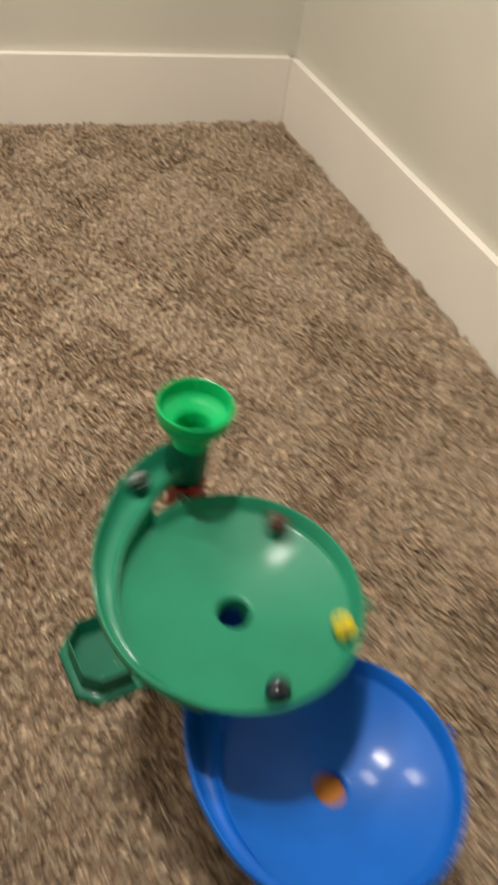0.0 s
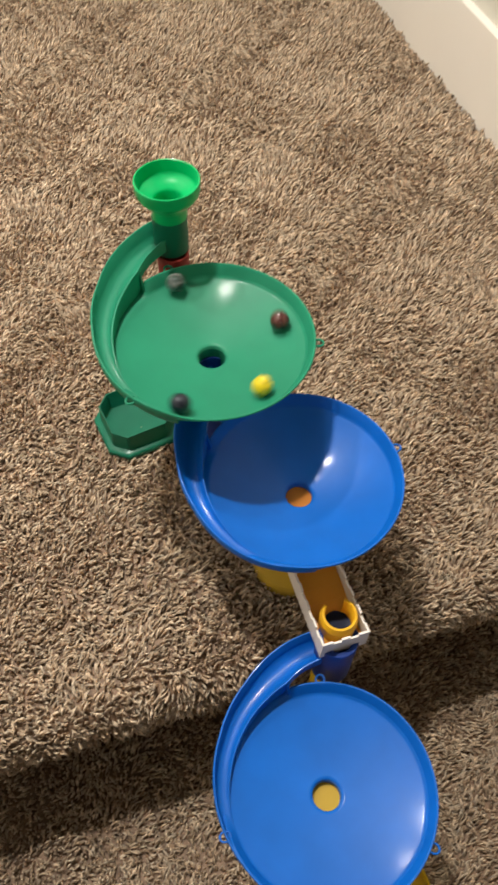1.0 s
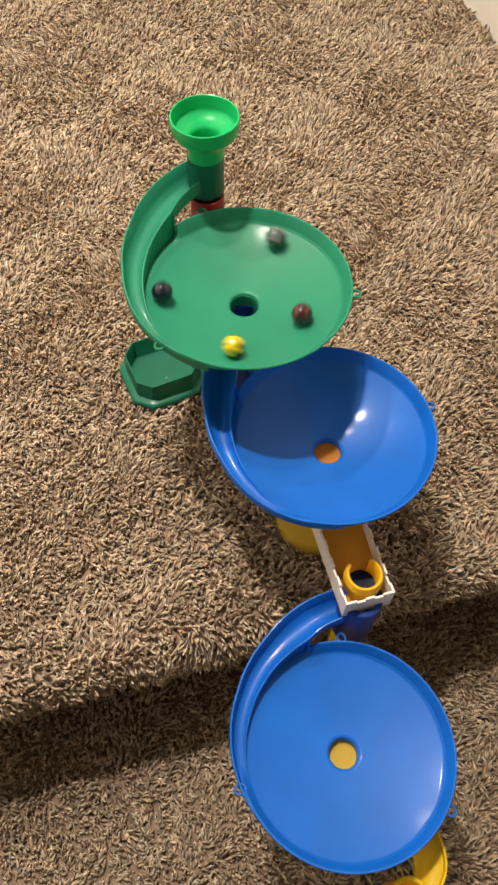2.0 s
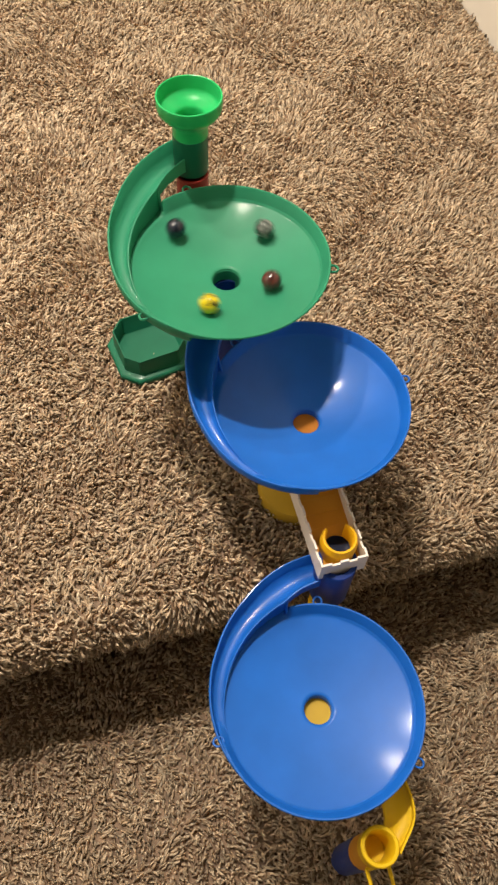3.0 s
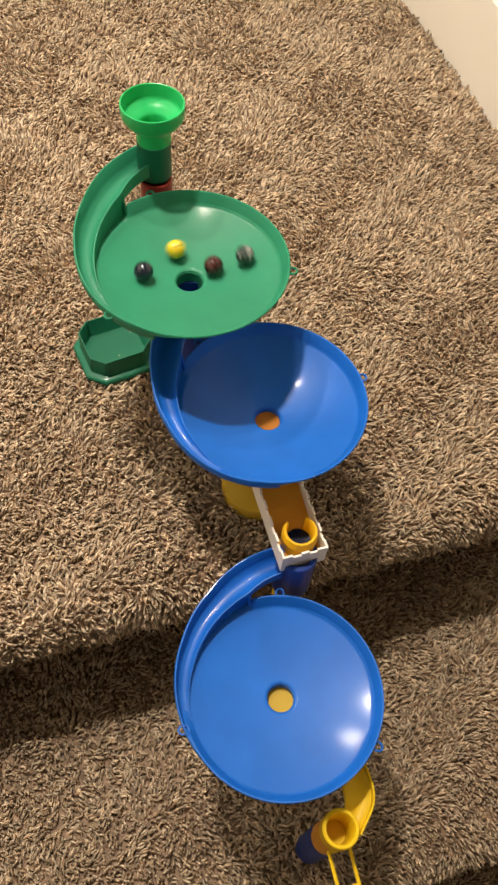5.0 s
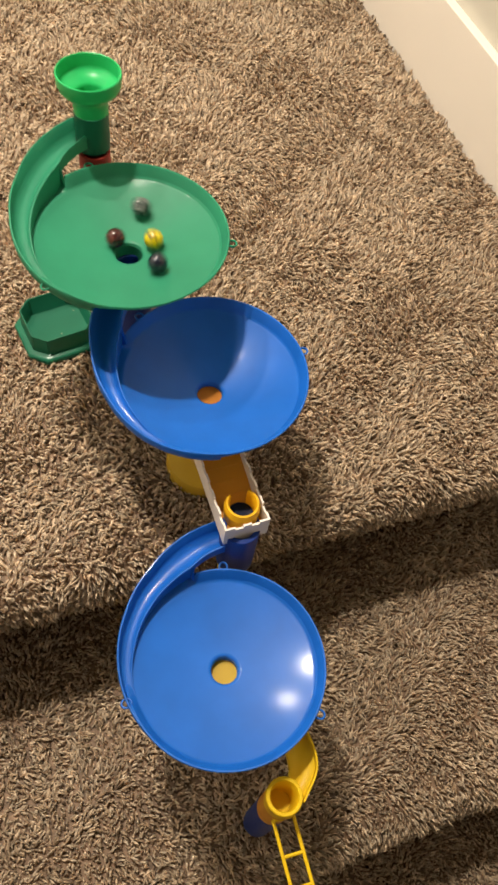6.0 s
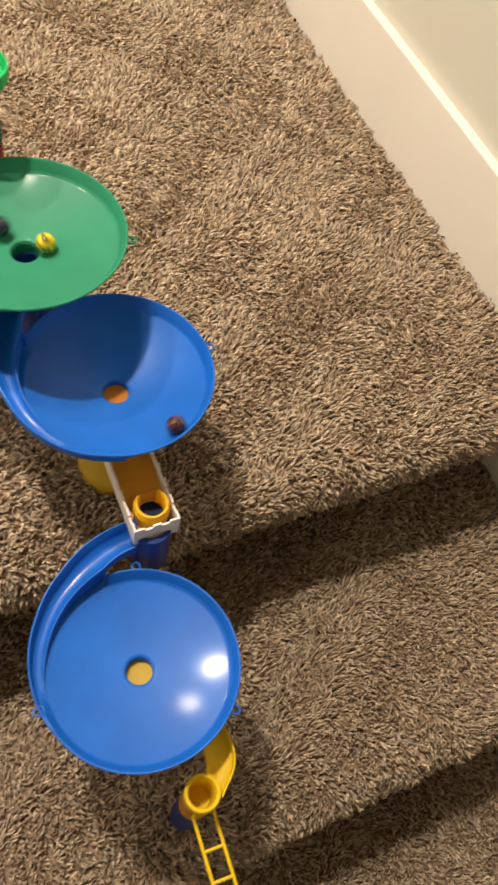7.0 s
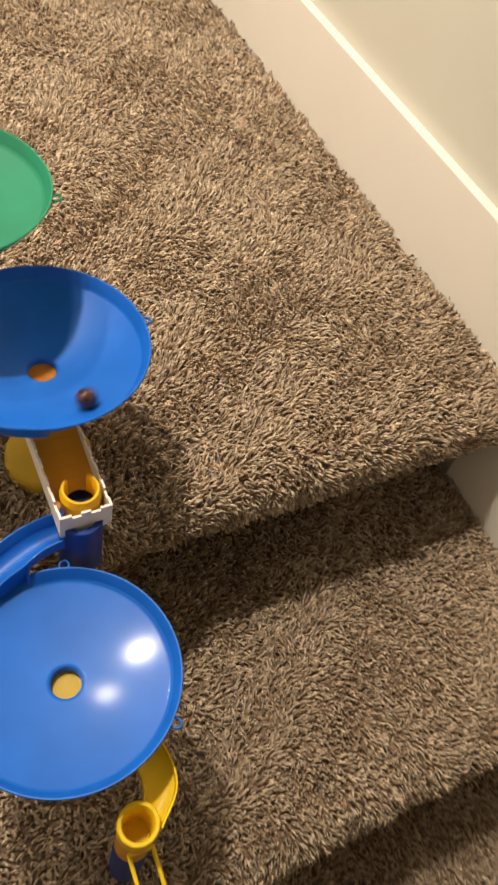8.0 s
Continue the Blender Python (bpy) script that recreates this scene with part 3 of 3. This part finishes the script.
def marble_skin(name, first, second, scale, share, clear=0.0):
    """Glass marble with a swirl of a second colour under a clear coat."""
    m, nt, b = material(name)
    at = place(nt)
    swirl = add(nt, "ShaderNodeTexNoise", Scale=scale, Detail=2.0, Distortion=1.6)
    nt.links.new(at, swirl.inputs["Vector"])
    tint = ramp(nt, swirl.outputs[0], [(share - 0.02, first), (share + 0.02, second)])
    nt.links.new(tint.outputs[0], b.inputs["Base Color"])
    b.inputs["Roughness"].default_value = 0.12
    b.inputs["Coat Weight"].default_value = 0.4
    b.inputs["Coat Roughness"].default_value = 0.02
    b.inputs["Transmission Weight"].default_value = clear
    return m


def marble(mat, label):
    bm = bmesh.new()
    bmesh.ops.create_icosphere(bm, subdivisions=4, radius=MARBLE)
    return tagged(new("glass_marble", mesh_of("glass_marble", bm, mat)), label, "marble", "marbles rolling in the dish")


yellow_marble = marble(marble_skin("yellow_black_glass", (0.03, 0.028, 0.008), (0.64, 0.51, 0.001), 95.0, 0.42), "yellow glass marble with black streaks rolling in a dish")
maroon_marble = marble(marble_skin("maroon_glass", (0.030, 0.006, 0.006), (0.10, 0.026, 0.018), 110.0, 0.52), "dark maroon glass marble with reddish swirl")
navy_marble = marble(marble_skin("navy_glass", (0.006, 0.009, 0.018), (0.012, 0.024, 0.045), 100.0, 0.6), "almost black navy glass marble rolling in a dish")
grey_marble = marble(marble_skin("grey_glass", (0.025, 0.045, 0.036), (0.26, 0.28, 0.26), 100.0, 0.54, 0.2), "cloudy grey white glass marble rolling in a dish")


def dish_point(dish, r, a):
    """Where a marble's centre lies in a dish, at r millimetres and a degrees round its hole."""
    x, y, z, turn, depth, cone = dish
    r = r / 1000
    local = (a - turn) % 360
    u = max(0.0, (min(r, 0.067) - 0.0128) / 0.0594)
    h = -depth + (depth - 0.0105) * (cone * u + (1 - cone) * u * u) + MARBLE * 1.05
    if r > 0.069 and 80 < local < 236:
        w = min(1.0, (r - 0.069) / 0.006)
        h = h * (1 - w) + (lerp(local, FLOOR) + MARBLE + 0.0004) * w
    r = min(r, 0.0690) if not 80 < local < 215 else r
    return STAND + Vector((x + r * math.cos(radians(a)), y + r * math.sin(radians(a)), z + h))


GREEN_BOWL = (GX, GY, GZ, GT, 0.0245, 0.55)
BLUE_BOWL = (BX, BY, BZ, BT, 0.031, 0.40)


def orbit(dish, turns, start=0.0, end=8.0):
    """Places at every thirtieth of a second along (seconds, millimetres, degrees), smoothly between them."""
    t, r, a = (np.array(c, float) for c in zip(*turns))
    speed = np.gradient(a, t)
    out = []
    for k in range(round(start * FPS), round(end * FPS) + 1):
        s = min(max(k / FPS, t[0]), t[-1])
        i = int(min(np.searchsorted(t, s, side="right") - 1, len(t) - 2))
        d = t[i + 1] - t[i]
        w = (s - t[i]) / d
        if d > 0.15:
            aa = ((2 * w**3 - 3 * w**2 + 1) * a[i] + (w**3 - 2 * w**2 + w) * d * speed[i] + (3 * w**2 - 2 * w**3) * a[i + 1] + (w**3 - w**2) * d * speed[i + 1])
        else:
            aa = a[i] + (a[i + 1] - a[i]) * w
        out.append((k / FPS, dish_point(dish, r[i] + (r[i + 1] - r[i]) * w, aa)))
    return out


def rolling(places, lean):
    """Rows for walk(): the marble turns over its way as it goes."""
    turn = Euler((lean, lean * 2, 0.3)).to_quaternion()
    rows = []
    for (t, p), (_, q) in zip(places, places[1:] + places[-1:]):
        rows.append((t, Matrix.Translation(p) @ turn.to_matrix().to_4x4()))
        way = q - p
        if way.length > 1e-6:
            axis = Vector((0, 0, 1)).cross(way)
            if axis.length > 1e-7:
                turn = Matrix.Rotation(min(way.length / MARBLE, 1.2), 4, axis.normalized()).to_quaternion() @ turn
    return rows


def line_of(steps):
    """Straight stretches through (seconds, place), at every thirtieth of a second."""
    out = []
    for (t0, p0), (t1, p1) in zip(steps, steps[1:]):
        n = max(1, round((t1 - t0) * FPS))
        out += [(t0 + (t1 - t0) * k / n, Vector(p0).lerp(Vector(p1), k / n)) for k in range(n)]
    return out


def motions():
    walk(grey_marble, rolling(orbit(GREEN_BOWL, [
        (0, 100.7, 114), (0.1, 87.8, 141), (0.2, 77.3, 173), (0.3, 70, 208), (0.4, 66.1, 246), (0.5, 66.1, 284), (0.6, 67.9, 322), (0.7, 69, 356),
        (0.8, 68.7, 390), (0.9, 68, 424), (1, 67.1, 459), (1.1, 65.6, 493), (1.2, 64.1, 527), (1.3, 63.4, 562), (1.4, 63.7, 594), (1.5, 63.9, 623),
        (1.6, 62.8, 650), (1.7, 60.1, 677), (2.8, 55.6, 1051), (2.9, 52.6, 1083), (3, 49.6, 1118), (3.1, 48.6, 1156), (3.2, 50.6, 1193),
        (3.3, 52.9, 1227), (3.4, 52.6, 1257), (3.5, 49, 1286), (3.6, 44.6, 1319), (3.7, 43.3, 1359), (3.8, 46.9, 1403), (3.9, 52.5, 1442),
        (4, 55.5, 1473), (4.1, 54.3, 1501), (4.2, 50.4, 1531), (5.3, 46.1, 1926), (5.4, 41.5, 1970), (5.5, 40.6, 2014), (5.6, 43.8, 2057),
        (5.7, 47.6, 2097), (5.8, 47.6, 2135), (5.9, 43.7, 2176), (6, 40.6, 2221), (6.1, 41.1, 2263), (6.2, 42, 2301), (6.3, 39.8, 2341),
        (6.4, 35.5, 2387), (6.5, 32.2, 2440), (6.6, 32.4, 2495), (6.7, 35.4, 2544), (6.8, 38.7, 2585), (6.9, 40.9, 2627), (7.2, 36, 2776),
        (7.6, 33, 2976), (8, 30, 3176)]), 0.4))
    walk(yellow_marble, rolling(orbit(GREEN_BOWL, [
        (0, 69.2, -35), (0.1, 69.8, 0), (0.2, 69.7, 34), (0.3, 69.4, 69), (0.4, 68.3, 103), (0.5, 66.4, 136), (0.6, 64.9, 169), (0.7, 64.5, 202),
        (0.8, 63.5, 233), (0.9, 60.9, 262), (1, 58.3, 294), (1.1, 57.7, 328), (1.2, 59.7, 363), (1.3, 63.7, 396), (1.4, 66.5, 425), (1.5, 65.4, 453),
        (1.6, 61, 482), (1.7, 55.2, 514), (2.8, 53.3, 873), (2.9, 45.5, 913), (3, 39.8, 957), (3.1, 38.1, 1005), (3.2, 40.7, 1051),
        (3.3, 45.4, 1093), (3.4, 48.5, 1128), (3.5, 47.8, 1160), (3.6, 44.3, 1194), (3.7, 40.1, 1234), (3.8, 37.7, 1281), (3.9, 37.5, 1329),
        (4, 37.9, 1373), (4.1, 37, 1417), (4.2, 35.1, 1465), (5.3, 23.4, 2069), (5.4, 27.4, 2124), (5.5, 28.8, 2173), (5.6, 26.2, 2225),
        (5.7, 21.6, 2297), (5.8, 19.1, 2381), (5.9, 19.8, 2457), (6, 21.1, 2523), (6.1, 21.6, 2586), (6.2, 20.4, 2645), (6.3, 18.2, 2712),
        (6.4, 16.9, 2789), (6.5, 17.7, 2864), (6.6, 18.9, 2931), (6.7, 18.2, 2991), (6.8, 16.2, 3058), (6.9, 15.7, 3143), (7, 16.7, 3226),
        (7.1, 17.3, 3297), (7.3, 17, 3453), (7.5, 16, 3609), (7.7, 15, 3765), (8, 14, 3999)]), 1.1))
    walk(navy_marble, rolling(orbit(GREEN_BOWL, [
        (0, 67.6, -89), (0.1, 68.3, -53), (0.2, 68.9, -19), (0.3, 69.2, 15), (0.4, 68.8, 48), (0.5, 68.2, 81), (0.6, 67.2, 113), (0.7, 65, 146),
        (0.8, 63.1, 177), (0.9, 63.7, 206), (1, 65.6, 234), (1.1, 65.7, 259), (1.2, 63.6, 285), (1.3, 61, 313), (1.4, 59.2, 343), (1.5, 58.8, 375),
        (1.6, 60.2, 406), (1.7, 63.5, 437), (2.8, 53.8, 780), (2.9, 54.4, 812), (3, 55, 843), (3.1, 54.4, 871), (3.2, 50.9, 900), (3.3, 45.1, 933),
        (3.4, 39.7, 975), (3.5, 37.9, 1021), (3.6, 39.9, 1063), (3.7, 43, 1100), (3.8, 44.4, 1137), (3.9, 43.2, 1174), (4, 40, 1213),
        (4.1, 36.3, 1258), (4.2, 33.1, 1307), (5.3, 37.9, 1758), (5.4, 34.2, 1819), (5.5, 32.2, 1872), (5.6, 31.7, 1918), (5.7, 32.4, 1963),
        (5.8, 33.3, 2008), (5.9, 33.1, 2053), (6, 31.7, 2102), (6.1, 31.9, 2155), (6.2, 35.3, 2205), (6.3, 37.9, 2252), (6.4, 35.1, 2299),
        (6.5, 29.2, 2353), (6.6, 26.4, 2415), (6.7, 28.6, 2474), (6.8, 31, 2526), (6.9, 29, 2581), (7, 23.6, 2644), (7.3, 24, 2829), (7.6, 22, 3015),
        (8, 20, 3264)]), 1.9))
    before = orbit(GREEN_BOWL, [
        (0, 65.8, 46), (0.1, 64.9, 81), (0.2, 64.7, 116), (0.3, 64.8, 150), (0.4, 64.9, 183), (0.5, 64.6, 214), (0.6, 63.4, 243), (0.7, 62, 271),
        (0.8, 60.5, 300), (0.9, 58.6, 332), (1, 57.7, 365), (1.1, 59.3, 397), (1.2, 61.9, 428), (1.3, 62.7, 456), (1.4, 60.5, 485), (1.5, 56.9, 516),
        (1.6, 54, 549), (1.7, 52.1, 584), (2.8, 35.7, 948), (2.9, 35.6, 997), (3, 37.1, 1045), (3.1, 40.2, 1090), (3.2, 43.3, 1130),
        (3.3, 44.7, 1165), (3.4, 42.6, 1201), (3.5, 38.3, 1241), (3.6, 34.4, 1286), (3.7, 31.7, 1333), (3.8, 29.5, 1388), (3.9, 28.6, 1448),
        (4, 29.7, 1506), (4.1, 30.9, 1554), (4.2, 29.9, 1596), (5.3, 17.6, 2384), (5.4, 13.2, 2446), (5.5, 13.2, 2520), (5.6, 13.2, 2616),
        (5.7, 13.7, 2722), (5.8, 15.5, 2821), (5.9, 13.2, 2915), (6, 13.2, 3008), (6.1, 13.2, 3104), (6.2, 13.2, 3215), (6.3, 13.2, 3336)], 0.0, 6.3)
    after = orbit(BLUE_BOWL, [
        (6.6, 90, 150), (6.7, 76.6, 178), (6.8, 68.7, 214), (6.9, 66.8, 256), (7, 67.6, 296), (7.1, 68.8, 331), (7.2, 68.9, 366), (7.3, 67.4, 405),
        (7.4, 65.2, 445), (7.8, 62.3, 587), (7.9, 56.2, 617), (8, 55, 649)], 6.6, 8.0)
    drop = line_of([(6.3333, STAND + Vector((GX + 0.004, GY, GZ - 0.018))), (6.4333, STAND + Vector((GX, GY, GZ - 0.030))), (6.5, STAND + Vector((GX, GY, BZ + 0.026))), (6.5667, dish_point(BLUE_BOWL, 104, 118)), (6.6, after[0][1])])
    walk(maroon_marble, rolling(before + drop + after, 2.6))


motions()
